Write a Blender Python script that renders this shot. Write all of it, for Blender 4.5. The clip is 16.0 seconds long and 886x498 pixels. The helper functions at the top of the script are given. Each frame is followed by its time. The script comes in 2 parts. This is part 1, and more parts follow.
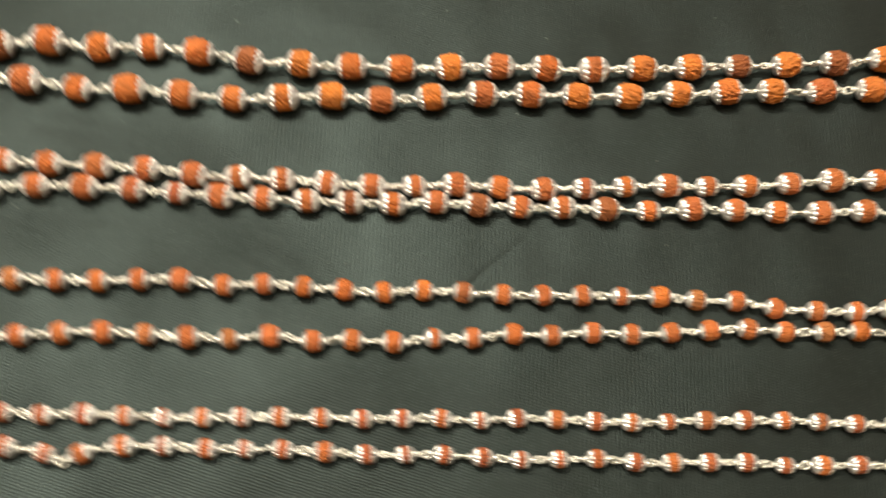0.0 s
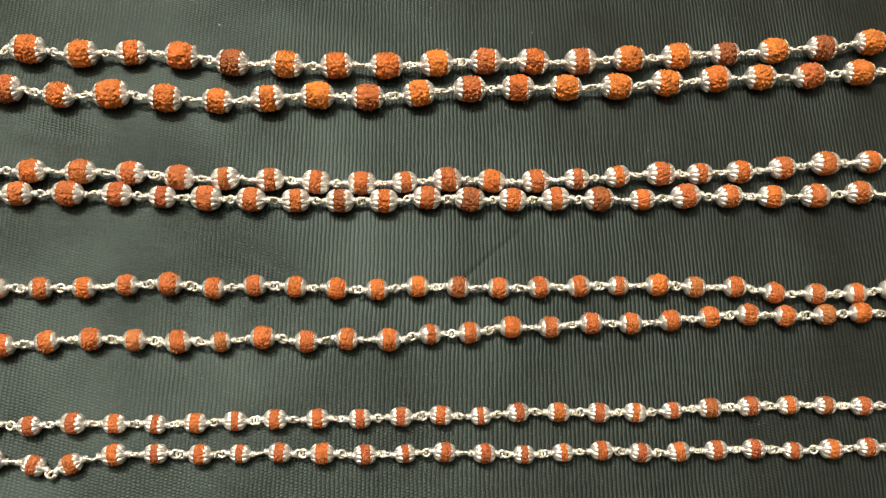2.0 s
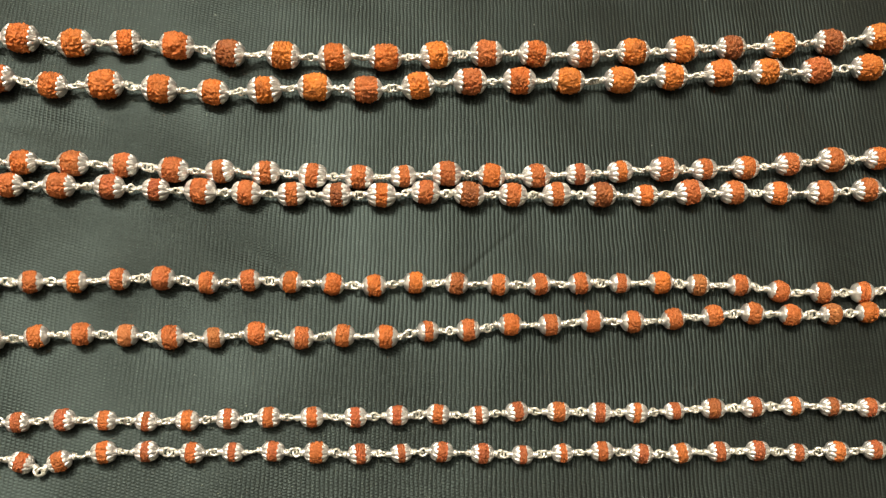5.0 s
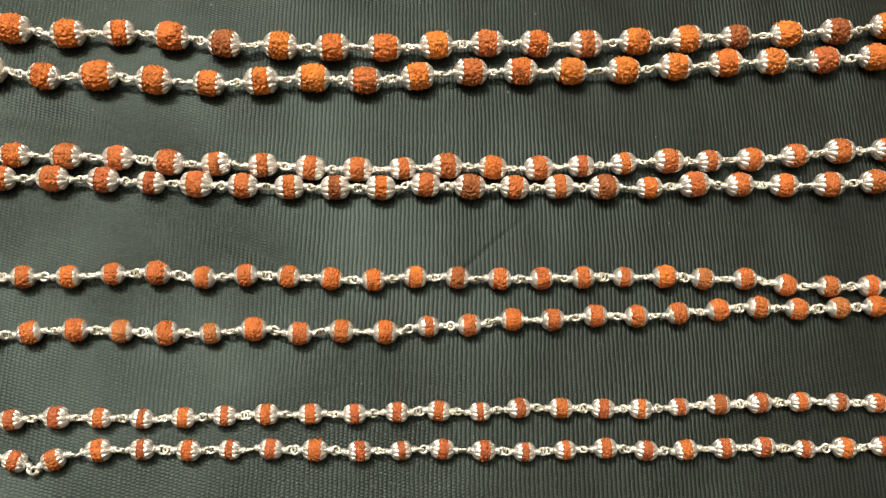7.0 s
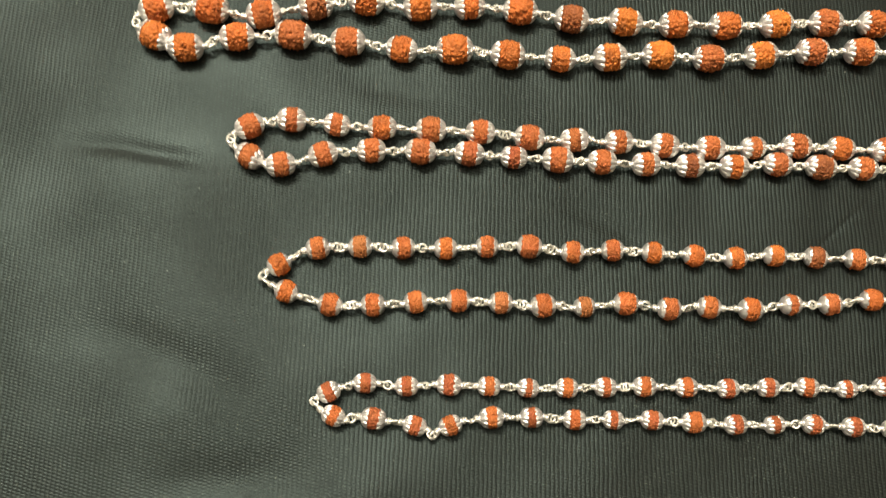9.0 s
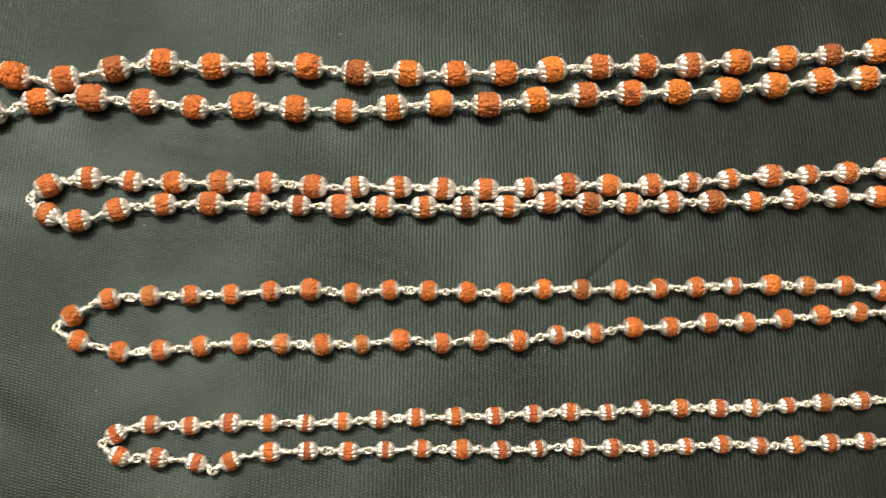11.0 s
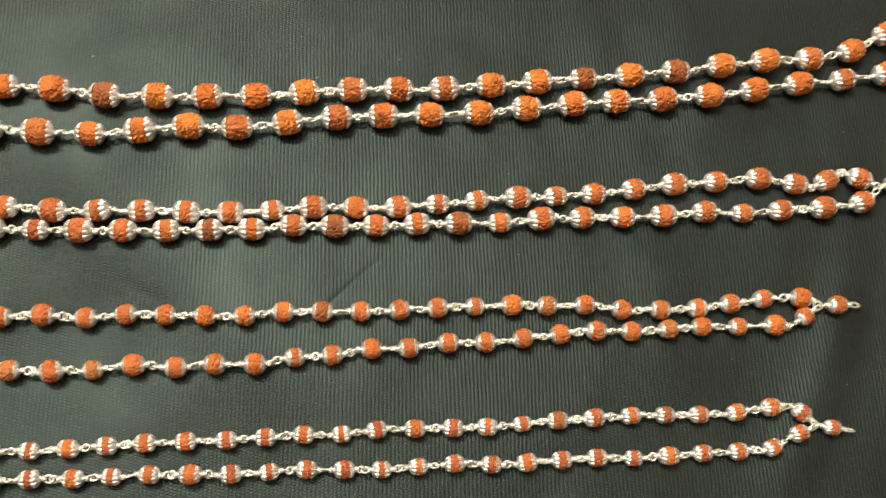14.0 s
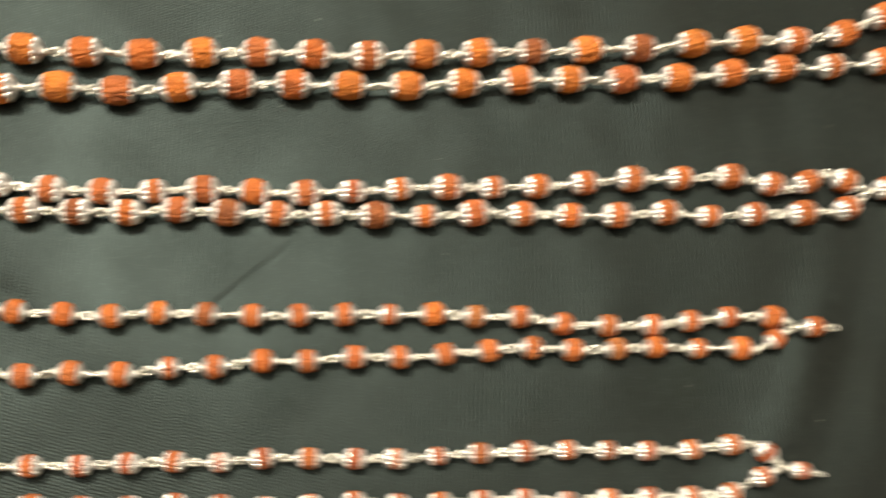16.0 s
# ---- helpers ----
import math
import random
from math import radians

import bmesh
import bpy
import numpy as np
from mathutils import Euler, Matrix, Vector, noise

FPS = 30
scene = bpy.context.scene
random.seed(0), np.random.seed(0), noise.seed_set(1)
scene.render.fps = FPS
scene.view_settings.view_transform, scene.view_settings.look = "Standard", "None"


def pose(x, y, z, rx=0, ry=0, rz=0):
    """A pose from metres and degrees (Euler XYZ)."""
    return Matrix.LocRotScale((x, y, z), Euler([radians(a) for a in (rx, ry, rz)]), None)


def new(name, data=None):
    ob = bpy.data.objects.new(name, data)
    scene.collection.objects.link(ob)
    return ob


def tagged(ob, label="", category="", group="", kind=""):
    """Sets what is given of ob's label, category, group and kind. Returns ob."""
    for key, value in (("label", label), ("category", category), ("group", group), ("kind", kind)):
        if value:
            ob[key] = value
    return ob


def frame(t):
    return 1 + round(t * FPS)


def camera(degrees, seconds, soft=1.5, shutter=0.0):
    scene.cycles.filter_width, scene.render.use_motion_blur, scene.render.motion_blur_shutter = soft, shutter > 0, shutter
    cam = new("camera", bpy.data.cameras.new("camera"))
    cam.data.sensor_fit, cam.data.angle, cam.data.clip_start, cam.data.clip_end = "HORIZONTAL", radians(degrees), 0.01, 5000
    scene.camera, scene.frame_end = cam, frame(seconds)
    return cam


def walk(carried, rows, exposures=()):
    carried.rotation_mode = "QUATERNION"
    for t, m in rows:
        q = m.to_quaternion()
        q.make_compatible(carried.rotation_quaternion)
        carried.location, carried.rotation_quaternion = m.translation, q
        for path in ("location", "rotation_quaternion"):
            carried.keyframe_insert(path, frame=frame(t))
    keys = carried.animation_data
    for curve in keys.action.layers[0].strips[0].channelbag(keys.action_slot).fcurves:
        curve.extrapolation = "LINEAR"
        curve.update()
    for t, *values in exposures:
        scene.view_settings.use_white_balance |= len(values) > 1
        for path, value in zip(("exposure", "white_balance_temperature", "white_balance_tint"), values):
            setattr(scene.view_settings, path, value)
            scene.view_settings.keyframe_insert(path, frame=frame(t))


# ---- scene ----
cam = camera(50.43, 16.0, soft=1.35, shutter=0.65)
# seconds, eye in metres, tilt, lean and turn in degrees
ROWS = [
    (0, -0.00071, -0.05100, 0.20506, 18.689, -4.269, 1.912),
    (0.1, -0.00082, -0.04612, 0.21009, 17.577, -2.573, 0.769),
    (0.2, 0.00192, -0.04832, 0.20803, 19.180, -2.286, 0.367),
    (0.3, 0.00438, -0.05000, 0.20235, 20.434, -1.972, 0.392),
    (0.4, 0.00410, -0.05124, 0.19761, 22.422, -1.836, 0.783),
    (0.45, 0.00176, -0.05215, 0.19713, 21.908, -2.134, 1.190),
    (0.5, -0.00116, -0.05491, 0.19613, 21.975, -3.202, 1.562),
    (0.55, -0.00048, -0.05418, 0.19405, 21.435, -3.705, 1.744),
    (0.6, -0.00037, -0.05530, 0.19145, 21.476, -3.699, 1.891),
    (0.8, -0.00215, -0.05887, 0.19766, 20.320, -5.276, 0.584),
    (0.9, -0.00103, -0.05662, 0.19766, 20.320, -5.276, 0.584),
    (1, -0.00040, -0.05687, 0.19766, 20.320, -5.276, 0.584),
    (1.1, -0.00128, -0.05524, 0.19766, 20.320, -5.276, 0.584),
    (1.2, -0.00215, -0.05574, 0.19766, 20.320, -5.276, 0.584),
    (1.5, 0.00034, -0.05738, 0.19632, 20.631, -4.364, -0.337),
    (2, -0.00138, -0.05775, 0.19896, 20.817, -4.263, -0.300),
    (2.5, -0.00005, -0.05729, 0.19764, 20.736, -4.191, -0.205),
    (3, -0.00265, -0.05701, 0.19737, 20.630, -4.378, 0.116),
    (3.5, -0.00077, -0.05633, 0.19589, 20.620, -4.241, 0.250),
    (4, 0.00037, -0.05691, 0.19646, 20.818, -4.212, 0.190),
    (5.2, -0.00020, -0.05650, 0.19450, 20.550, -4.250, 0.080),
    (6.5, -0.00014, -0.05595, 0.19228, 20.281, -4.317, -0.029),
    (7, 0.00000, -0.05513, 0.19167, 20.176, -4.197, 0.000),
    (7.3, -0.00160, -0.05443, 0.19049, 20.083, -4.356, -0.125),
    (7.4, -0.00210, -0.05443, 0.19049, 20.083, -4.356, -0.125),
    (7.5, -0.00485, -0.05443, 0.19049, 20.083, -4.356, -0.125),
    (7.6, -0.00835, -0.05393, 0.19049, 20.083, -4.356, -0.125),
    (7.7, -0.01472, -0.05293, 0.19049, 20.083, -4.356, -0.125),
    (8, -0.03819, -0.05477, 0.18979, 19.213, -4.472, 1.324),
    (8.2, -0.05231, -0.05672, 0.18624, 18.312, -4.537, 2.887),
    (8.6, -0.07000, -0.05600, 0.18800, 17.400, -4.100, 2.600),
    (9.1, -0.07400, -0.05100, 0.19500, 16.800, -3.300, 1.400),
    (9.7, -0.05800, -0.04650, 0.20300, 16.600, -2.600, 0.300),
    (10.3, -0.04000, -0.04462, 0.20779, 16.674, -2.448, -0.256),
    (10.5, -0.03675, -0.04377, 0.20750, 17.038, -2.813, -0.511),
    (11, -0.02693, -0.04894, 0.21163, 17.665, -3.075, -0.441),
    (11.5, -0.01963, -0.04845, 0.21059, 17.982, -3.358, -0.539),
    (12, -0.01687, -0.04895, 0.21122, 18.312, -3.396, -0.572),
    (12.5, -0.01233, -0.04808, 0.21151, 18.223, -3.368, -0.768),
    (13, 0.00413, -0.04701, 0.21457, 18.253, -3.413, -1.358),
    (13.5, 0.01588, -0.04877, 0.21467, 18.485, -6.003, -1.900),
    (14, 0.02017, -0.04804, 0.21709, 18.557, -6.186, -1.925),
    (14.5, 0.03657, -0.04615, 0.22356, 18.251, -6.620, -1.929),
    (15, 0.05307, -0.04394, 0.21694, 17.434, -7.810, -1.257),
    (15.5, 0.05832, -0.04225, 0.20511, 18.125, -8.395, -0.711),
    (15.8, 0.04846, -0.03744, 0.19375, 17.744, -8.186, -0.010),
    (15.9, 0.04518, -0.03616, 0.19149, 17.623, -8.109, 0.019),
    (16, 0.03757, -0.03427, 0.18715, 17.206, -8.100, -0.162),
]
EXPOSURES = [(0.0, -0.07), (11.0, -0.05), (13.0, -0.03), (14.5, 0.03), (15.5, 0.14), (16.0, 0.07)]
walk(cam, [(t, pose(x, y, z, rx, ry, rz)) for t, x, y, z, rx, ry, rz in ROWS], EXPOSURES)

# ---- light ----
world = bpy.data.worlds.new("world")
scene.world = world
world.use_nodes = True
world.node_tree.nodes["Background"].inputs[0].default_value = (0.9, 0.95, 1.0, 1)
world.node_tree.nodes["Background"].inputs[1].default_value = 0.02
scene.view_settings.exposure = 0.0

# one tube lamp under the ceiling: half its light falls straight down, half goes up and comes back from the ceiling
LAMP = Vector((-0.42, 0.50, 1.26))
for name, watts, aim in (("tube_lamp_down", 26.0, (0, 0, 0)), ("tube_lamp_up", 46.0, (0, 0, 3))):
    lamp = bpy.data.lights.new(name, "AREA")
    lamp.shape, lamp.size, lamp.size_y, lamp.energy, lamp.color = "RECTANGLE", 0.56, 0.18, watts, (1.0, 0.892, 0.73)
    new(name, lamp).matrix_world = Matrix.Translation((LAMP.x, LAMP.y, LAMP.z - 0.03 if watts < 40 else LAMP.z + 0.03)) @ pose(0, 0, 0, 0 if watts < 40 else 180)


# ---- materials ----
def material(name, rough=0.5, metal=0.0):
    m = bpy.data.materials.new(name)
    m.use_nodes = True
    t = m.node_tree
    b = t.nodes["Principled BSDF"]
    b.inputs["Roughness"].default_value, b.inputs["Metallic"].default_value = rough, metal
    return m, t, b


def node(t, kind, **values):
    n = t.nodes.new(kind)
    for key, v in values.items():
        n.inputs[key].default_value = v
    return n


def calc(t, op, a, b=0.0, c=0.0):
    n = t.nodes.new("ShaderNodeMath")
    n.operation = op
    for slot, v in zip(n.inputs, (a, b, c)):
        if isinstance(v, (int, float)):
            slot.default_value = v
        else:
            t.links.new(v, slot)
    return n.outputs[0]


def mixed(t, fac, a, b, blend="MIX"):
    n = t.nodes.new("ShaderNodeMix")
    n.data_type, n.blend_type = "RGBA", blend
    for slot, v in ((n.inputs[0], fac), (n.inputs[6], a), (n.inputs[7], b)):
        if isinstance(v, (int, float)):
            slot.default_value = v
        elif isinstance(v, tuple):
            slot.default_value = (*v, 1)
        else:
            t.links.new(v, slot)
    return n.outputs[2]


def noise_at(t, place, scale, detail=3.0, rough=0.55):
    n = node(t, "ShaderNodeTexNoise", Scale=scale, Detail=detail, Roughness=rough)
    t.links.new(place, n.inputs["Vector"])
    return n.outputs["Fac"]


def ramp(t, fac, lo, hi):
    n = t.nodes.new("ShaderNodeMapRange")
    n.inputs[1].default_value, n.inputs[2].default_value = lo, hi
    t.links.new(fac, n.inputs[0])
    return n.outputs[0]


def bump(t, b, height, strength, distance):
    n = node(t, "ShaderNodeBump", Strength=strength, Distance=distance)
    t.links.new(height, n.inputs["Height"])
    t.links.new(n.outputs[0], b.inputs["Normal"])


def seed_material():
    """Dried fruit stone: matt, warty, its colour set stone by stone."""
    m, t, b = material("fruit_stone", 0.62)
    place = t.nodes.new("ShaderNodeTexCoord").outputs["Object"]
    info = t.nodes.new("ShaderNodeObjectInfo")
    shift = t.nodes.new("ShaderNodeVectorMath")
    t.links.new(place, shift.inputs[0])
    turn = t.nodes.new("ShaderNodeCombineXYZ")
    t.links.new(info.outputs["Random"], turn.inputs[0])
    t.links.new(info.outputs["Random"], turn.inputs[2])
    t.links.new(turn.outputs[0], shift.inputs[1])
    where = shift.outputs[0]
    fine, broad = noise_at(t, where, 2600, 4), noise_at(t, where, 420, 2)
    stain = ramp(t, noise_at(t, where, 260, 3), 0.52, 0.72)
    tone = mixed(t, ramp(t, broad, 0.35, 0.7), info.outputs["Color"], (0.40, 0.13, 0.035), "MIX")
    tone = mixed(t, 0.55, info.outputs["Color"], tone)
    tone = mixed(t, calc(t, "MULTIPLY", stain, 0.45), tone, (0.13, 0.035, 0.012))
    tone = mixed(t, calc(t, "MULTIPLY", ramp(t, fine, 0.5, 0.75), 0.25), tone, (0.62, 0.26, 0.08))
    t.links.new(tone, b.inputs["Base Color"])
    b.inputs["Specular IOR Level"].default_value = 0.35
    cells = node(t, "ShaderNodeTexVoronoi", Scale=1900)
    t.links.new(where, cells.inputs["Vector"])
    bump(t, b, calc(t, "ADD", cells.outputs["Distance"], calc(t, "MULTIPLY", fine, 0.7)), 0.7, 0.0003)
    return m


def silver_material(name, tone, rough, frost):
    m, t, b = material(name, rough, frost)
    place = t.nodes.new("ShaderNodeTexCoord").outputs["Object"]
    dull = noise_at(t, place, 900, 4)
    t.links.new(mixed(t, ramp(t, dull, 0.35, 0.75), tone, tuple(0.86 * v for v in tone)), b.inputs["Base Color"])
    t.links.new(calc(t, "ADD", calc(t, "MULTIPLY", dull, 0.2), rough - 0.08), b.inputs["Roughness"])
    bump(t, b, noise_at(t, place, 3500, 2), 0.12, 0.0001)
    return m


def cloth_material():
    """Dark green ribbed cloth: warp ribs with crossing threads."""
    m, t, b = material("ribbed_cloth", 0.5)
    place = t.nodes.new("ShaderNodeTexCoord").outputs["Object"]
    broad = noise_at(t, place, 9, 4)
    patch = noise_at(t, place, 45, 4)
    xyz = t.nodes.new("ShaderNodeSeparateXYZ")
    t.links.new(place, xyz.inputs[0])
    sway = calc(t, "MULTIPLY", calc(t, "SUBTRACT", broad, 0.5), 0.004)
    jitter = calc(t, "MULTIPLY", calc(t, "SUBTRACT", noise_at(t, place, 320, 2), 0.5), 0.00045)
    x = calc(t, "ADD", calc(t, "ADD", xyz.outputs[0], sway), jitter)
    y = calc(t, "MULTIPLY_ADD", noise_at(t, place, 450, 2), 0.0007, xyz.outputs[1])
    rib = calc(t, "ABSOLUTE", calc(t, "SINE", calc(t, "MULTIPLY", x, math.pi / 0.00092)))
    # weft: stitches staggered from rib to rib
    number = calc(t, "FLOOR", calc(t, "MULTIPLY", x, 1 / 0.00092))
    stitch = calc(t, "SINE", calc(t, "MULTIPLY_ADD", y, 2 * math.pi / 0.00066, calc(t, "MULTIPLY", number, 0.75 * math.pi)))
    stitch = calc(t, "MULTIPLY_ADD", stitch, 0.5, 0.5)
    # the weft shows more towards the closed ends of the necklaces, the warp towards their joints
    side = calc(t, "MULTIPLY_ADD", xyz.outputs[0], -2.2, noise_at(t, place, 16, 2))
    weave = calc(t, "MULTIPLY_ADD", ramp(t, side, 0.36, 0.66), 0.60, 0.22)
    fuzz = noise_at(t, place, 1800, 3)
    height = calc(t, "ADD", calc(t, "MULTIPLY", rib, calc(t, "ADD", calc(t, "MULTIPLY", stitch, weave), calc(t, "SUBTRACT", 1.0, weave))), calc(t, "MULTIPLY", fuzz, 0.35))
    tone = mixed(t, ramp(t, broad, 0.3, 0.7), (0.0094, 0.0098, 0.0086), (0.0101, 0.0101, 0.0087))
    tone = mixed(t, calc(t, "MULTIPLY", ramp(t, patch, 0.5, 0.75), 0.3), tone, (0.0062, 0.0086, 0.0078))
    # thread highlights painted into the base colour: random pale glints on the stitch crowns
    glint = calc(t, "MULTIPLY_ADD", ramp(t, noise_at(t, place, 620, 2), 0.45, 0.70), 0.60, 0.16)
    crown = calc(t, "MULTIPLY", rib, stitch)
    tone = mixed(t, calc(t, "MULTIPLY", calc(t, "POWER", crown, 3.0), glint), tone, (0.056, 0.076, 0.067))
    lint = ramp(t, noise_at(t, place, 700, 1), 0.80, 0.84)
    tone = mixed(t, calc(t, "MULTIPLY", lint, 0.5), tone, (0.3, 0.33, 0.3))
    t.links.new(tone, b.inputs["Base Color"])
    b.inputs["Specular IOR Level"].default_value = 0.30
    b.inputs["Specular Tint"].default_value = (0.71, 0.97, 0.945, 1)
    b.inputs["Sheen Weight"].default_value = 0.05
    b.inputs["Sheen Roughness"].default_value = 0.5
    t.links.new(calc(t, "MULTIPLY_ADD", patch, 0.18, 0.35), b.inputs["Roughness"])
    worn = calc(t, "MULTIPLY_ADD", ramp(t, noise_at(t, place, 22, 2), 0.35, 0.65), 0.65, 0.35)
    bump(t, b, calc(t, "MULTIPLY", height, worn), 0.42, 0.00026)
    return m


def paint_material(name, tone, rough=0.7):
    m, t, b = material(name, rough)
    place = t.nodes.new("ShaderNodeTexCoord").outputs["Object"]
    t.links.new(mixed(t, noise_at(t, place, 3, 4), tone, tuple(0.9 * v for v in tone)), b.inputs["Base Color"])
    bump(t, b, noise_at(t, place, 120, 3), 0.1, 0.002)
    return m


STONE = seed_material()
SILVER = silver_material("silver", (0.93, 0.92, 0.91), 0.35, 0.82)
WIRE = silver_material("silver_wire", (0.95, 0.93, 0.85), 0.34, 0.75)
CLOTH = cloth_material()
WALL = paint_material("wall_paint", (0.70, 0.67, 0.60))
CEIL = paint_material("ceiling_paint", (0.78, 0.77, 0.74))
FLOOR = paint_material("floor_tile", (0.35, 0.32, 0.28), 0.4)
WOOD = paint_material("table_wood", (0.22, 0.13, 0.07), 0.45)
WHITE = paint_material("lamp_enamel", (0.8, 0.8, 0.78), 0.4)


# ---- building helpers ----
def mesh_of(name, bm, mat, smooth=True):
    me = bpy.data.meshes.new(name)
    bmesh.ops.recalc_face_normals(bm, faces=bm.faces)
    bm.to_mesh(me)
    bm.free()
    me.materials.append(mat)
    if smooth:
        me.polygons.foreach_set("use_smooth", [True] * len(me.polygons))
    return me


def box(name, lo, hi, mat, bevel=0.0):
    bm = bmesh.new()
    bmesh.ops.create_cube(bm, size=1)
    for v in bm.verts:
        v.co = [a + (c + 0.5) * (d - a) for a, d, c in zip(lo, hi, v.co)]
    if bevel:
        bmesh.ops.bevel(bm, geom=bm.edges[:], offset=bevel, segments=3, affect="EDGES")
    return new(name, mesh_of(name, bm, mat, False))


def lathe(bm, rings, around, close=True):
    """Skin rings of vertices, each a function of the angle, into a tube along x."""
    rows = []
    for ring in rings:
        rows.append([bm.verts.new(ring(2 * math.pi * k / around)) for k in range(around)])
    for a, b in zip(rows, rows[1:]):
        for k in range(around):
            bm.faces.new((a[k], a[(k + 1) % around], b[(k + 1) % around], b[k]))
    if close:
        bm.faces.new(rows[0][::-1])
        bm.faces.new(rows[-1])


def tube(bm, points, radius, around=7):
    """A round wire along a list of points."""
    rows = []
    side = None
    for n, p in enumerate(points):
        ahead = (points[min(n + 1, len(points) - 1)] - points[max(n - 1, 0)]).normalized()
        if side is None:
            side = ahead.orthogonal().normalized()
        side = (side - side.dot(ahead) * ahead).normalized()
        up = ahead.cross(side)
        rows.append([bm.verts.new(p + radius * (math.cos(a) * side + math.sin(a) * up)) for a in (2 * math.pi * k / around for k in range(around))])
    for a, b in zip(rows, rows[1:]):
        for k in range(around):
            bm.faces.new((a[k], a[(k + 1) % around], b[(k + 1) % around], b[k]))
    bm.faces.new(rows[0][::-1])
    bm.faces.new(rows[-1])


# ---- setting ----
def cloth_height(x, y):
    """The cloth lies almost flat, with soft waves, some folds and a pressed crease. Metres."""
    z = 0.0008 * noise.noise((x * 14, y * 14, 0.3)) + 0.0004 * noise.noise((x * 45, y * 45, 4.0)) + 0.00016 * noise.noise((x * 95, y * 95, 7.0))
    for ax, ay, bx, by, width, high in FOLDS:
        dx, dy = bx - ax, by - ay
        far = math.hypot(dx, dy)
        u = ((x - ax) * dx + (y - ay) * dy) / far
        v = ((x - ax) * dy - (y - ay) * dx) / far + 0.15 * width * math.sin(u * 90) + 0.0006 * noise.noise((u * 110, ax * 50, 1.0))
        fade = max(0.0, min(1.0, u / (0.3 * far))) * max(0.0, min(1.0, (far - u) / (0.3 * far)))
        z += high * fade * math.exp(-((v / width) ** 2))
    return z


FOLDS = [
    # from x, y to x, y; half width; height
    (0.013, 0.006, 0.034, 0.025, 0.00055, -0.00014),
    (0.118, -0.050, 0.158, 0.034, 0.0060, 0.0008),
    (0.150, -0.035, 0.185, 0.070, 0.0080, 0.0009),
    (0.200, -0.060, 0.220, 0.110, 0.0090, 0.0012),
    (-0.140, -0.012, -0.100, -0.027, 0.0050, -0.0009),
    (-0.140, -0.034, -0.108, -0.030, 0.0060, 0.0004),
    (-0.125, -0.046, -0.085, -0.041, 0.0050, -0.0007),
    (-0.150, 0.028, -0.112, 0.024, 0.0022, -0.0007),
    (-0.120, -0.060, -0.060, -0.040, 0.0070, 0.0008),
    (-0.090, 0.046, -0.060, 0.041, 0.0030, -0.0006),
    (-0.040, 0.020, -0.015, 0.008, 0.0025, -0.0005),
]


def span(lo, a, p, q, b, hi):
    """Steps from lo to hi: fine from a to b, finest from p to q, coarse outside."""
    cuts = ((lo, a, 0.02), (a, p, 0.00125), (p, q, 0.0004), (q, b, 0.00125), (b, hi + 1e-6, 0.02))
    return sorted({round(v, 5) for start, stop, step in cuts for v in np.arange(start, stop, step)})


def build_cloth():
    xs, ys = span(-0.70, -0.22, 0.0125, 0.0370, 0.27, 0.70), span(-0.40, -0.12, 0.0050, 0.0280, 0.16, 0.40)
    verts = [(x, y, cloth_height(x, y)) for y in ys for x in xs]
    w = len(xs)
    faces = [(j * w + i, j * w + i + 1, (j + 1) * w + i + 1, (j + 1) * w + i) for j in range(len(ys) - 1) for i in range(w - 1)]
    me = bpy.data.meshes.new("cloth")
    me.from_pydata(verts, [], faces)
    me.materials.append(CLOTH)
    me.polygons.foreach_set("use_smooth", [True] * len(me.polygons))
    ob = new("tablecloth", me)
    thick = ob.modifiers.new("thickness", "SOLIDIFY")
    thick.thickness, thick.offset = 0.0008, -1
    return tagged(ob, "dark green ribbed cloth with soft folds spread on the table", "cloth")


build_cloth()
table = tagged(new("table"), "plain wooden table wholly covered by the green cloth", "table")
table.location = (0, 0, -0.75)
for name, lo, hi in (
    ("tabletop", (-0.75, -0.45, 0.715), (0.75, 0.45, 0.7455)),
    ("leg", (-0.70, -0.40, 0), (-0.64, -0.34, 0.715)),
    ("leg", (0.64, -0.40, 0), (0.70, -0.34, 0.715)),
    ("leg", (-0.70, 0.34, 0), (-0.64, 0.40, 0.715)),
    ("leg", (0.64, 0.34, 0), (0.70, 0.40, 0.715)),
):
    box(name, lo, hi, WOOD, 0.004).parent = table
ROOM = 2.0
for name, lo, hi, mat in (
    ("floor", (-ROOM, -ROOM, -0.85), (ROOM, ROOM, -0.75), FLOOR),
    ("ceiling", (-ROOM, -ROOM, 1.85), (ROOM, ROOM, 1.95), CEIL),
    ("wall_north", (-ROOM, ROOM, -0.75), (ROOM, ROOM + 0.1, 1.85), WALL),
    ("wall_south", (-ROOM, -ROOM - 0.1, -0.75), (ROOM, -ROOM, 1.85), WALL),
    ("wall_east", (ROOM, -ROOM, -0.75), (ROOM + 0.1, ROOM, 1.85), WALL),
    ("wall_west", (-ROOM - 0.1, -ROOM, -0.75), (-ROOM, ROOM, 1.85), WALL),
):
    tagged(box(name, lo, hi, mat), kind="structure")


# ---- necklaces ----
def belly(x, radius, half):
    """The stone's radius at a place along its axis."""
    return radius * (1 - min(0.985, abs(x / (1.05 * half))) ** 2.1) ** (1 / 2.0)


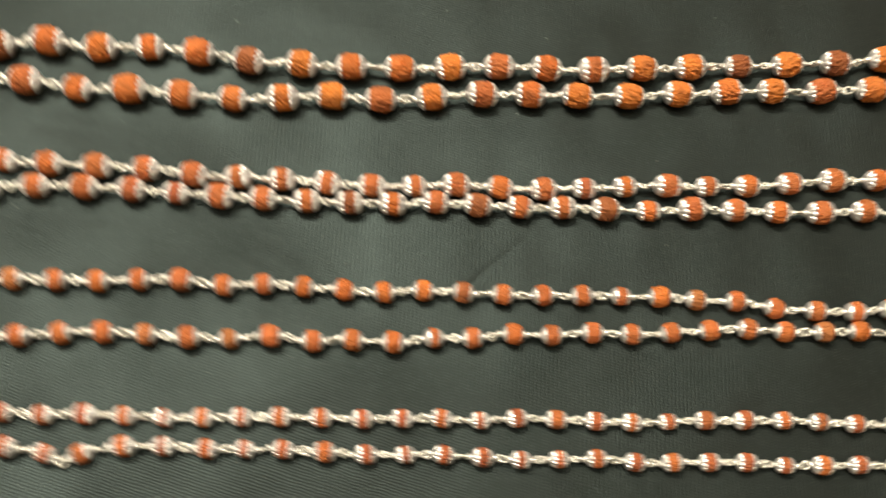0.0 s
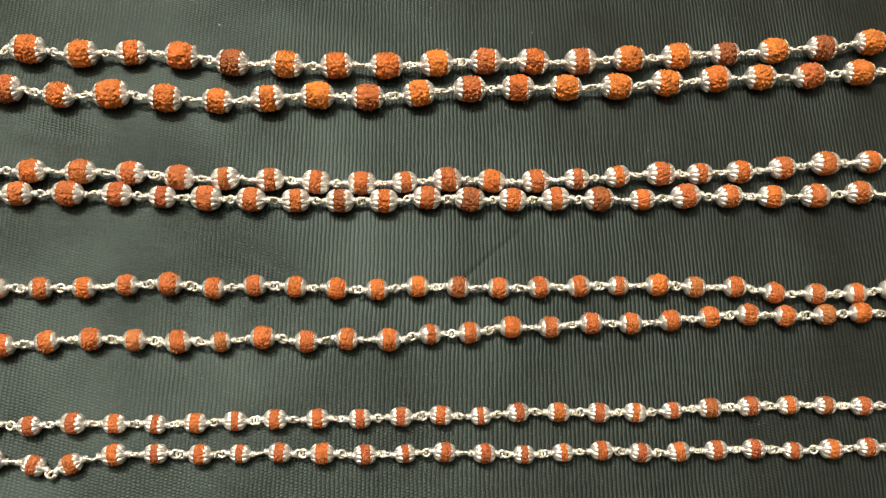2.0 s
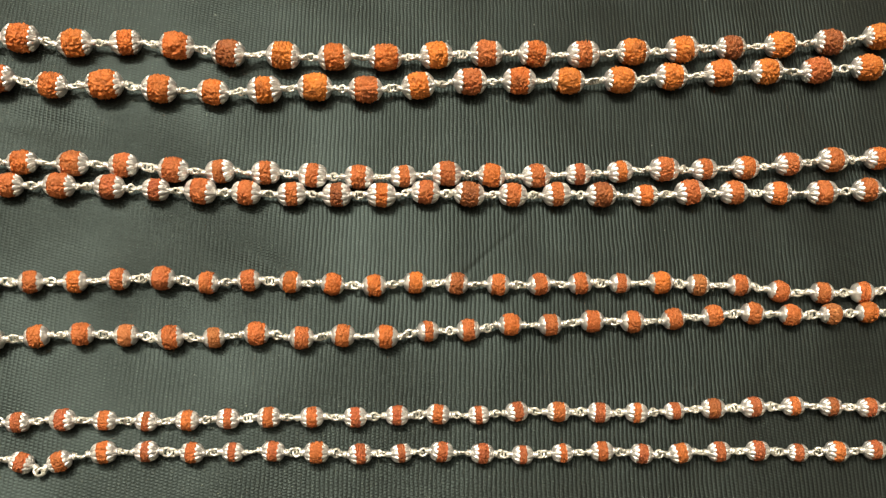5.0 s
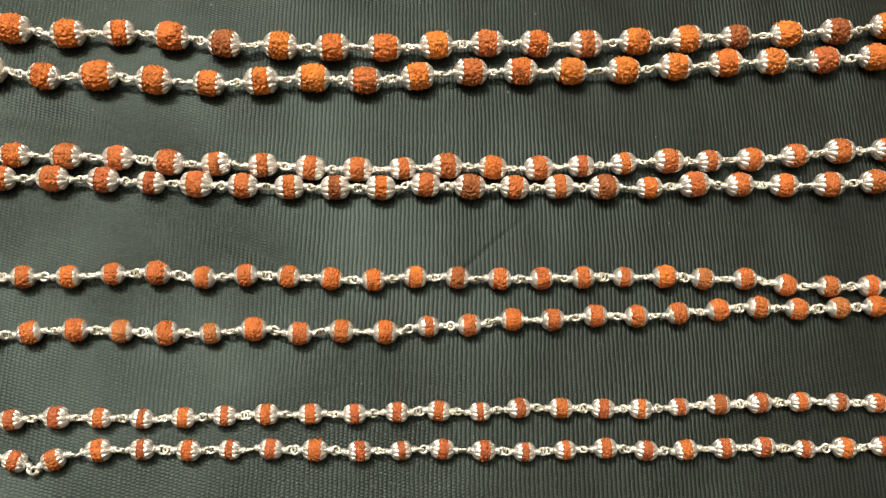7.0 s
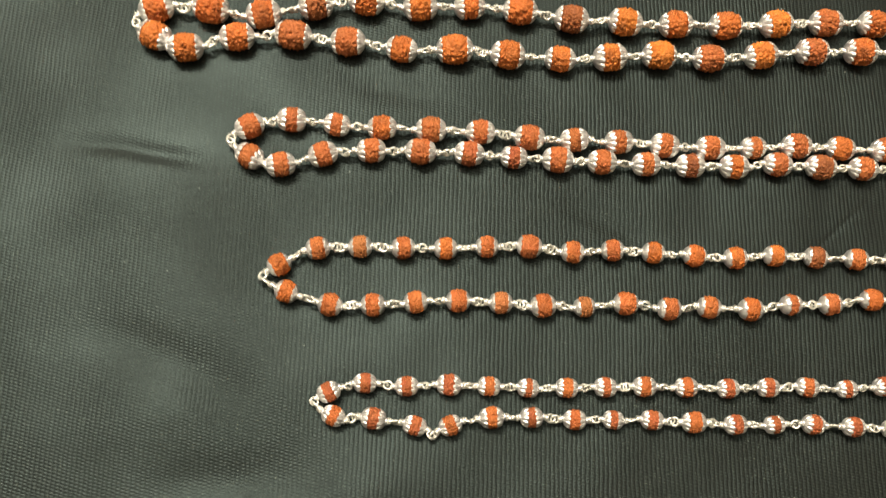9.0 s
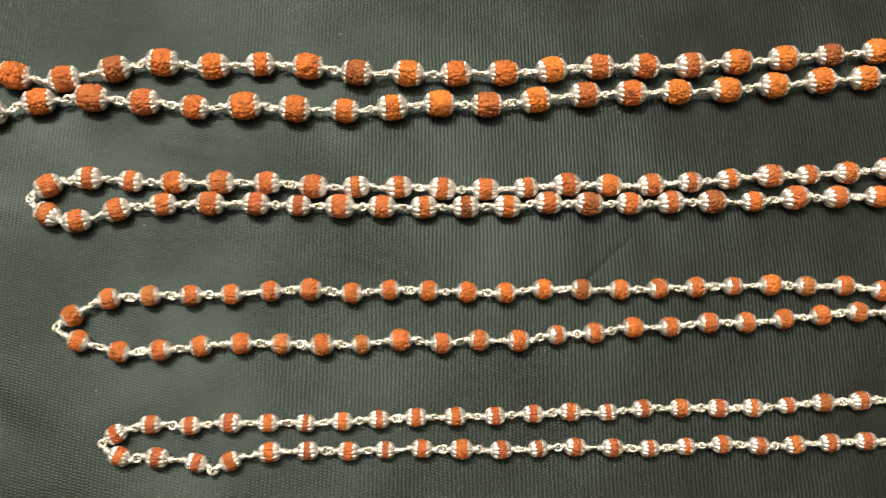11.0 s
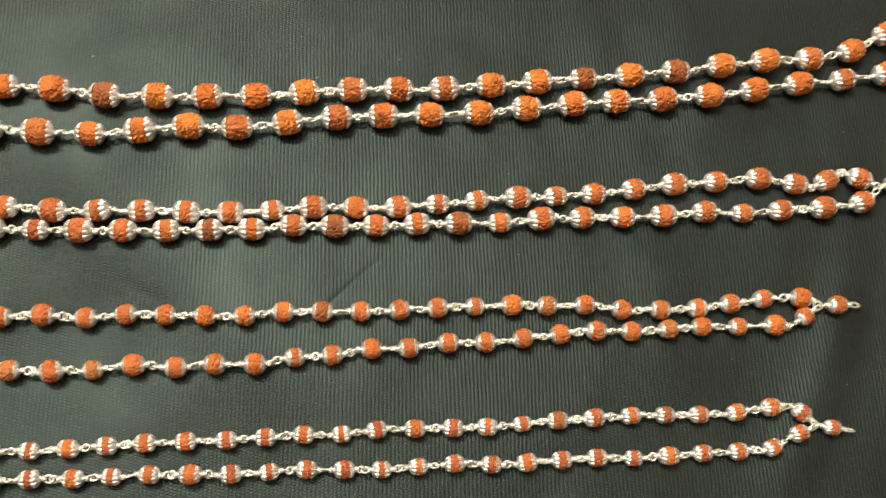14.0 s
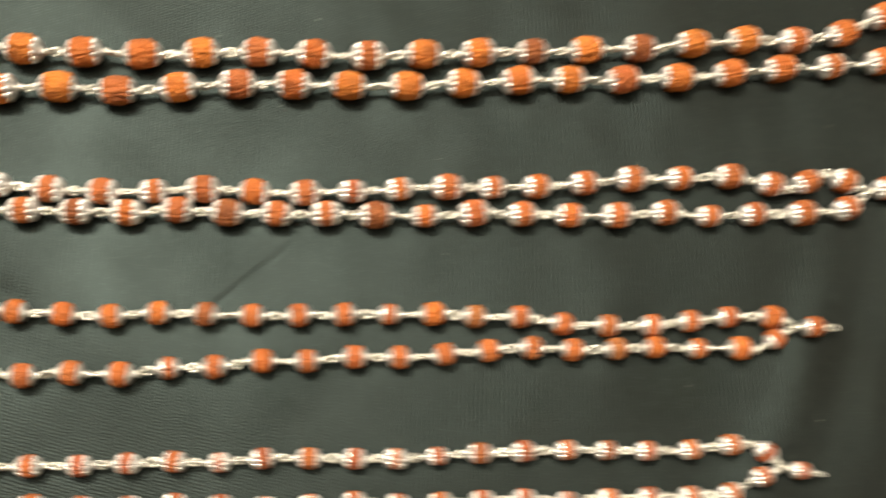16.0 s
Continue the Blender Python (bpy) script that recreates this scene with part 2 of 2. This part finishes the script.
def stone_mesh(name, radius, half, band, grain, rough, seed):
    """A warty, grooved fruit stone along x, as far as its caps cover it. Millimetres in, metres out."""
    bm = bmesh.new()
    reach, steps, around = min(band + 0.25 * radius, 0.97 * half), 34, 92
    # the stone is a little lopsided and its five ribs are uneven
    lean = noise.noise((seed, 0.5, 0.1)) * 0.10
    ribs = [2 * math.pi * (k + 0.28 * noise.noise((seed, k, 2.0))) / 5 for k in range(5)]
    rows = []
    for n in range(steps + 1):
        x = -reach + 2 * reach * n / steps
        sunk = max(0.0, min(1.0, (abs(x) - band + 0.05) / 0.25))
        base = belly(x, radius, half) * (1 - 0.22 * sunk) * (1 + lean * x / half)
        row = []
        for k in range(around):
            a = 2 * math.pi * k / around
            p = Vector((x, base * math.cos(a), base * math.sin(a)))
            q = (p + noise.noise_vector(p * 0.9 + Vector((seed, 0, 0))) * 0.45) * grain + Vector((17 * seed, 3 * seed, 0))
            d = noise.voronoi(q)[0]
            wart = min(1.0, (d[1] - d[0]) * 3.0) ** 0.6
            knob = max(0.0, 1 - d[0] * 1.3)
            groove = sum(math.exp(-(((a - c + math.pi) % (2 * math.pi) - math.pi) / 0.055) ** 2) for c in ribs)
            patch = 0.55 + 0.9 * max(0.0, min(1.0, 0.5 + 1.3 * noise.noise(p * 0.45 + Vector((0, 0, 5 * seed)))))
            lift = patch * rough * (0.62 * (wart - 0.88) + 0.30 * (knob - 0.38)) - 0.13 * groove + 0.15 * noise.noise(p * 0.8 + Vector((0, seed, 0)))
            lift *= 1 - sunk
            r = base + lift * radius / 3.0
            row.append(bm.verts.new((x / 1000, r * math.cos(a) / 1000, r * math.sin(a) / 1000)))
        rows.append(row)
    for a, b in zip(rows, rows[1:]):
        for k in range(around):
            bm.faces.new((a[k], a[(k + 1) % around], b[(k + 1) % around], b[k]))
    bm.faces.new(rows[0][::-1])
    bm.faces.new(rows[-1])
    return mesh_of(name, bm, STONE)


def cap_mesh(name, radius, half, band, petals, flute, bulge):
    """A silver cup for the bead's +x end, pressed into petals, with a collar at its tip."""
    bm = bmesh.new()
    around, s = 10 * petals, 0.001

    def dome(x):
        return (1 - min(0.99, abs(x / (1.02 * half))) ** 3.5) ** (1 / 2.1)

    full = 1.0 * belly(band, radius, half) / dome(band)

    def ring(u):
        # u from 0 at the scalloped rim to 1 at the tip
        def at(a):
            lobe = abs(math.cos(a * petals / 2))
            rim = band - 0.27 * lobe ** 0.7 * (radius / 3)
            x = rim + (half - rim) * (1 - (1 - u) ** 1.15)
            r = max(full * dome(x), 0.6)
            # each petal swells near its tip and is creased from the next one
            swell = math.exp(-((u - 0.20) / 0.20) ** 2)
            reach = 1 - u * 0.55 if bulge < 0.05 else max(0.0, 1 - u * 1.25)
            r *= 1 + flute * (lobe ** 0.36 - 0.84) * reach + bulge * swell * (lobe - 0.35)
            return Vector((x, r * math.cos(a), r * math.sin(a))) * s
        return at

    def collar(x, r):
        return lambda a: Vector((x, r * math.cos(a), r * math.sin(a))) * s

    def lip(a):
        p = ring(0)(a)
        return Vector((p.x + 0.00005, p.y * 0.92, p.z * 0.92))

    tip = half - 0.05
    lathe(bm, [lip, *(ring(u) for u in (0, 0.06, 0.14, 0.24, 0.34, 0.46, 0.6, 0.74, 0.88, 1.0)),
               collar(tip + 0.08, 0.56), collar(tip + 0.16, 0.70), collar(tip + 0.30, 0.70), collar(tip + 0.38, 0.5), collar(tip + 0.42, 0.2)], around)
    return mesh_of(name, bm, SILVER)


def eye_mesh(name, turns, tilt):
    """A wire eye along +x: a wrapped neck and a ring 1.8 mm out, in metres."""
    bm = bmesh.new()
    s = 0.001
    coil = [Vector((0.05 + 0.62 * k / (14 * turns), 0.54 * math.cos(2 * math.pi * k / 14), 0.54 * math.sin(2 * math.pi * k / 14))) * s for k in range(int(14 * turns) + 1)]
    tube(bm, coil, 0.23 * s)
    tube(bm, [Vector((x, 0, 0)) * s for x in (-0.3, 0.2, 0.9)], 0.26 * s)
    c, w = math.cos(radians(tilt)), math.sin(radians(tilt))
    loop = []
    for k in range(23):
        a = math.pi + 2 * math.pi * k / 22 * 0.985
        u, v = 1.34 + 0.88 * math.cos(a), 0.82 * math.sin(a)
        loop.append(Vector((u, v * c, v * w + 0.05 * math.sin(a / 2))) * s)
    tube(bm, loop, 0.27 * s)
    return mesh_of(name, bm, WIRE)


def part(name, data, parent, m, label=""):
    ob = new(name, data)
    ob.parent = parent
    ob.matrix_basis = m
    return tagged(ob, label)


def along(keys, count):
    """The places of a strand's beads: a smooth line through some of them, (bead, x, y)."""
    places = []
    at = [k[0] for k in keys]
    pts = [Vector(k[1:]) for k in keys]

    def slope(j):
        a, b = max(j - 1, 0), min(j + 1, len(at) - 1)
        return (pts[b] - pts[a]) / (at[b] - at[a])

    for n in range(count):
        j = max(k for k in range(len(at) - 1) if at[k] <= n)
        h = at[j + 1] - at[j]
        u = (n - at[j]) / h
        places.append((2 * u**3 - 3 * u**2 + 1) * pts[j] + (u**3 - 2 * u**2 + u) * h * slope(j)
                      + (3 * u**2 - 2 * u**3) * pts[j + 1] + (u**3 - u**2) * h * slope(j + 1))
    return places


TONES = {"b": (0.67, 0.204, 0.032), "o": (0.60, 0.160, 0.029), "r": (0.49, 0.138, 0.038),
         "v": (0.42, 0.105, 0.040), "d": (0.28, 0.085, 0.028), "p": (0.54, 0.148, 0.037), "y": (0.46, 0.172, 0.055)}
EYES = [eye_mesh("wire_eye", 2.0, 10), eye_mesh("wire_eye", 2.0, -48), eye_mesh("wire_eye", 2.5, 42), eye_mesh("wire_eye", 2.0, -20)]


BANDS, SIZES = {"n": 0.80, "m": 1.0, "w": 1.17}, {"s": 0.92, "m": 1.0, "l": 1.06}


def necklace(label, size, petals, flute, bulge, grain, rough, upper, lower, hanging, tones, bands, sizes, end, bends, wire, seed):
    """A closed necklace of 54 capped beads and one that hangs from its joint; (radius, half length, half band) in mm.
    tones, bands and sizes: a letter a bead, upper and lower strand from the closed end to the joint, then the hanging bead."""
    rng = random.Random(seed)
    radius, half, band = size
    stones = {c: [stone_mesh("bead", radius, half, band * w, grain, rough, seed + 1.7 * k + 11 * w) for k in range(4)] for c, w in BANDS.items()}
    caps = {c: cap_mesh("bead_cap", radius, half, band * w, petals, flute, bulge) for c, w in BANDS.items()}
    letters = [list(zip(t, b, z)) for t, b, z in zip(tones, bands, sizes)]
    up, low = along(upper, 27), along(lower, 27)
    hang = Vector(hanging)
    joint = (up[26] + low[26]) / 2
    joint = hang + (joint - hang).normalized() * (half + 1.4 * wire + 0.2)
    loop = up + low[::-1]
    kinds = letters[0] + letters[1][::-1] + letters[2]
    joints = []                     # joints[n] lies before bead n
    for n, p in enumerate(loop):
        q = (loop[n - 1] + p) / 2
        if n == 0:
            q = q + Vector(end)
        elif n == 27:
            q = joint
        joints.append(q + Vector(bends.get(n, (0, 0))))
    thing = tagged(new("bead_necklace"), label, "necklace", "necklaces laid out on the cloth")
    base = sum(loop, Vector((0, 0))) / len(loop) / 1000
    thing.location = (base.x, base.y, 0)
    beads = [(p, joints[n], joints[(n + 1) % 54]) for n, p in enumerate(loop)]
    beads.append((hang, joint, hang + (hang - joint)))
    cap_label = "plain silver cap with a scalloped rim" if flute < 0.1 else "fluted silver cap"
    for n, (p, before, after) in enumerate(beads):
        tone, width, large = kinds[n]
        size_of = SIZES[large] * rng.uniform(0.985, 1.015)
        ahead = (after - before).normalized()
        if n == 54:
            after = hang + ahead * (half + 2.9 * wire)
        # a bead lies on the cloth on its belly
        ground = cloth_height(p.x / 1000, p.y / 1000)
        m = Matrix.Translation((p.x / 1000 - base.x, p.y / 1000 - base.y, ground + radius * size_of * 0.00101))
        m = m @ Matrix.Rotation(math.atan2(ahead.y, ahead.x) + rng.uniform(-0.11, 0.11), 4, "Z") @ Matrix.Rotation(rng.uniform(-0.10, 0.10), 4, "Y")
        m = m @ Matrix.Diagonal((size_of, size_of, size_of, 1))
        # the stones are turned about their axis at random
        body = part("bead", rng.choice(stones[width]), thing, m @ Matrix.Rotation(rng.uniform(0, 6.28), 4, "X"))
        r, g, b = TONES[tone]
        k = rng.uniform(0.88, 1.10)
        body.color = (r * k, g * k * rng.uniform(0.94, 1.06), b * k, 1)
        spin = rng.uniform(0, 6.28)
        # caps sit a little askew
        for back in (0, math.pi):
            askew = Matrix.Rotation(rng.gauss(0, 0.035), 4, "Y") @ Matrix.Rotation(rng.gauss(0, 0.035), 4, "Z")
            part("bead_cap", caps[width], body, askew @ Matrix.Rotation(back, 4, "Z") @ Matrix.Rotation(spin + back, 4, "X"), cap_label)
        # wire eyes reach from the bead's ends to its two joints
        inverse = body.matrix_basis.inverted()
        for sign, goal in ((1, after), (-1, before)):
            z = ground + radius * (0.0009 if n < 54 or sign < 0 else 0.0007)
            goal = inverse @ Vector((goal.x / 1000 - base.x, goal.y / 1000 - base.y, z))
            tip = Vector((sign * (half + 0.26) / 1000, 0, 0))
            way = goal - tip
            stretch = max(0.55, min(1.6, way.length / 0.0018))
            turn = way.to_track_quat("X", "Z").to_matrix().to_4x4()
            roll = Matrix.Rotation(rng.uniform(-0.2, 0.2), 4, "X")
            eye = EYES[rng.choice((0, 3)) if sign > 0 else rng.choice((1, 2))]
            part("wire_eye", eye, body, Matrix.Translation(tip) @ turn @ roll @ Matrix.Diagonal((stretch, wire, wire, 1)), "silver wire eye")
    return thing


A_UPPER = [
    (0, -130.4, 59.7), (1, -118.2, 60.4), (2, -106.4, 59.8), (3, -94.8, 62.7), (4, -83.3, 64.5), (5, -71.0, 63.6),
    (6, -59.7, 64.6), (7, -48.0, 64.1), (8, -36.1, 62.7), (9, -23.5, 62.9), (11, 0.2, 63.5), (13, 24.2, 65.7),
    (15, 47.5, 66.5), (18, 84.4, 70.7), (20, 109.6, 73.2), (22, 134.8, 76.9), (23, 147.5, 77.8), (24, 160.0, 80.7),
    (25, 171.5, 86.5), (26, 181.5, 87.6),
]
A_LOWER = [
    (0, -129.9, 52.9), (1, -122.8, 50.3), (2, -111.8, 53.6), (3, -99.3, 54.8), (5, -74.8, 52.7), (6, -62.9, 53.0),
    (8, -38.8, 52.5), (10, -15.8, 54.8), (11, -4.1, 54.8), (13, 20.2, 57.8), (15, 43.5, 59.1), (16, 56.1, 59.8),
    (18, 80.9, 63.1), (19, 92.5, 64.1), (21, 117.9, 66.1), (23, 143.3, 70.3), (25, 168.9, 73.9), (26, 181.1, 79.7),
]
B_UPPER = [
    (0, -107.1, 32.1), (1, -98.1, 34.2), (2, -88.2, 33.6), (3, -78.3, 33.4), (5, -56.6, 33.5), (6, -45.7, 32.8),
    (8, -25.6, 33.0), (10, -4.9, 32.7), (12, 14.7, 34.0), (14, 35.2, 34.3), (16, 54.7, 36.3), (17, 65.1, 37.2),
    (19, 84.5, 38.4), (21, 105.8, 41.1), (22, 116.7, 41.8), (23, 128.2, 42.7), (24, 137.9, 41.3), (25, 146.5, 42.3),
    (26, 155.7, 43.0),
]
B_LOWER = [
    (0, -106.5, 25.2), (1, -99.7, 23.6), (2, -90.8, 26.4), (3, -80.4, 27.8), (5, -59.0, 28.2), (7, -39.4, 27.9),
    (11, 0.2, 28.4), (12, 10.0, 29.3), (13, 19.8, 29.1), (15, 39.7, 29.9), (17, 60.2, 30.5), (18, 70.6, 31.6),
    (21, 102.0, 32.5), (22, 112.8, 33.6), (23, 122.8, 33.3), (24, 132.9, 34.0), (25, 144.3, 34.7), (26, 155.3, 36.5),
]
C_UPPER = [
    (0, -98.3, 1.2), (1, -90.5, 5.1), (4, -63.5, 6.5), (5, -54.7, 7.3), (6, -45.6, 7.7), (7, -36.2, 7.0),
    (8, -27.5, 7.8), (11, -0.8, 7.2), (12, 8.0, 8.1), (14, 26.0, 8.1), (18, 62.0, 9.6), (19, 70.6, 9.4),
    (20, 80.0, 9.6), (21, 89.0, 8.4), (23, 108.1, 8.6), (25, 125.1, 10.9), (26, 134.9, 11.0),
]
C_LOWER = [
    (0, -96.3, -4.5), (1, -87.2, -6.9), (4, -60.6, -4.9), (6, -42.6, -5.1), (7, -33.8, -4.9), (8, -25.0, -3.9),
    (9, -15.7, -4.6), (10, -7.1, -3.9), (11, 1.9, -4.0), (12, 10.8, -2.6), (13, 19.4, -2.2), (14, 28.4, -0.9),
    (15, 37.0, -0.7), (16, 46.3, 0.4), (17, 55.2, 0.5), (20, 82.3, 3.2), (21, 90.9, 3.0), (22, 100.1, 3.4),
    (23, 108.6, 4.0), (25, 127.2, 4.2), (26, 135.2, 6.3),
]
D_UPPER = [
    (0, -86.3, -24.9), (1, -79.1, -22.8), (2, -70.6, -23.1), (3, -62.0, -22.5), (5, -45.7, -22.5), (8, -21.4, -21.3),
    (10, -3.9, -21.0), (12, 13.1, -20.1), (13, 21.5, -20.2), (14, 29.4, -19.4), (16, 46.8, -19.3), (17, 54.7, -19.2),
    (19, 71.3, -18.0), (21, 88.9, -17.2), (23, 105.5, -17.2), (24, 114.7, -16.9), (25, 123.4, -15.8),
    (26, 130.5, -17.3),
]
D_LOWER = [
    (0, -85.1, -29.6), (1, -77.0, -29.9), (2, -68.7, -31.0), (3, -61.5, -30.7), (4, -53.2, -28.8), (5, -45.0, -28.5),
    (6, -36.1, -28.6), (8, -20.1, -28.1), (10, -2.7, -28.4), (12, 13.8, -27.8), (14, 30.4, -28.2), (16, 46.9, -27.3),
    (17, 55.2, -27.7), (20, 80.0, -26.7), (21, 88.6, -27.0), (23, 105.3, -26.2), (25, 122.4, -25.3), (26, 129.2, -22.2),
]

necklace("long necklace of large orange fruit-stone beads with silver caps", (3.14, 3.95, 2.44), 11, 0.22, 0.13, 1.15, 0.88, A_UPPER, A_LOWER, (193.4, 85.8),
         ("ooodoboodboobrorbbdbdbbroor", "ooorroooobbrbrobbbobrbooroo", "o"),
         ("mwmmmmnwmmmwmmmnwmmwmwwmwmm", "mmmwmmwmmnwwmmmwwmmmwwwwnmm", "m"),
         ("mlmmlmsmmmmmmmmmmmsmmmmmmmm", "mmmlmslmsmmmmmmmmmmmmmmmsmm", "m"),
         (-4.5, 0), {26: (0, 2.0), 2: (0, -0.8)}, 1.0, 3)
necklace("necklace of russet fruit-stone beads with broad fluted silver caps", (2.68, 3.20, 1.72), 10, 0.32, 0.0, 1.35, 0.66, B_UPPER, B_LOWER, (165.7, 41.8),
         ("rrrorrrrrrrrrorvorrorrorrrr", "rrrrrvvrrrdordrrdorrorrrrrr", "r"),
         ("wnnwwmwnnnmnmwmnnmnmmmmwmwm", "mmmmwmnmmnnnmwmnwmmmmmmmmwm", "m"),
         ("mmsmlmlmmmmslmmsslsmmlmlmmm", "mmmmlmslmmmmmlmmlslmmlmsmlm", "m"),
         (-4.3, 0), {25: (0, -1.6), 26: (0, 2.2)}, 0.98, 5)
necklace("necklace of small bright orange beads with plain silver caps", (2.38, 2.50, 1.50), 9, 0.07, 0.0, 1.5, 0.66, C_UPPER, C_LOWER, (143.7, 8.9),
         ("opypoprproooodppproypprpppo", "oppppypyprporrorpppprpyopop", "p"),
         ("wmmmmmwmmmwmmmmmmnwmmwmnmmw", "mwmmwmmmwmmmnmwmmmwwmwwwmwm", "m"),
         ("mmmmmmlmmmmmmmmmmslmmmmmmml", "mmmmmmlslmmlsmmmmmmmmmmmsls", "m"),
         (-4.5, 0), {28: (0, -1.6), 1: (0, 0.6)}, 1.0, 7)
necklace("necklace of small red-brown beads with large fluted silver caps", (2.05, 2.36, 1.10), 10, 0.32, 0.0, 1.6, 0.62, D_UPPER, D_LOWER, (137.7, -20.9),
         ("vvvvpvpvppvvpvvrvpvdvpdvprv", "pvvppvpvvpvvvvvprvpvvvpvrrp", "v"),
         ("mmmmmnmnmmmmmnmwmnmwmmmmmwm", "mmmwmnmnmwmnmmnnmmmmmmmmmmm", "m"),
         ("mmmlmsmmmmmmmsmmmmsllmmmmlm", "mlmmlmmsmlmsmmssmmmmmslmmmm", "s"),
         (-3.6, 0), {51: (0, -2.2), 26: (0, 0.8)}, 0.94, 9)

# ---- lamp fitting over the table ----
fitting = tagged(new("tube_lamp"), "white tube lamp on two rods under the ceiling", "lamp")
fitting.location = (LAMP.x, LAMP.y, 1.85)
for name, lo, hi in (
    ("batten", (-0.30, -0.02, -0.608), (0.30, 0.02, -0.572)),
    ("rod", (-0.25, -0.006, -0.572), (-0.238, 0.006, 0)),
    ("rod", (0.238, -0.006, -0.572), (0.25, 0.006, 0)),
):
    box(name, lo, hi, WHITE, 0.003).parent = fitting
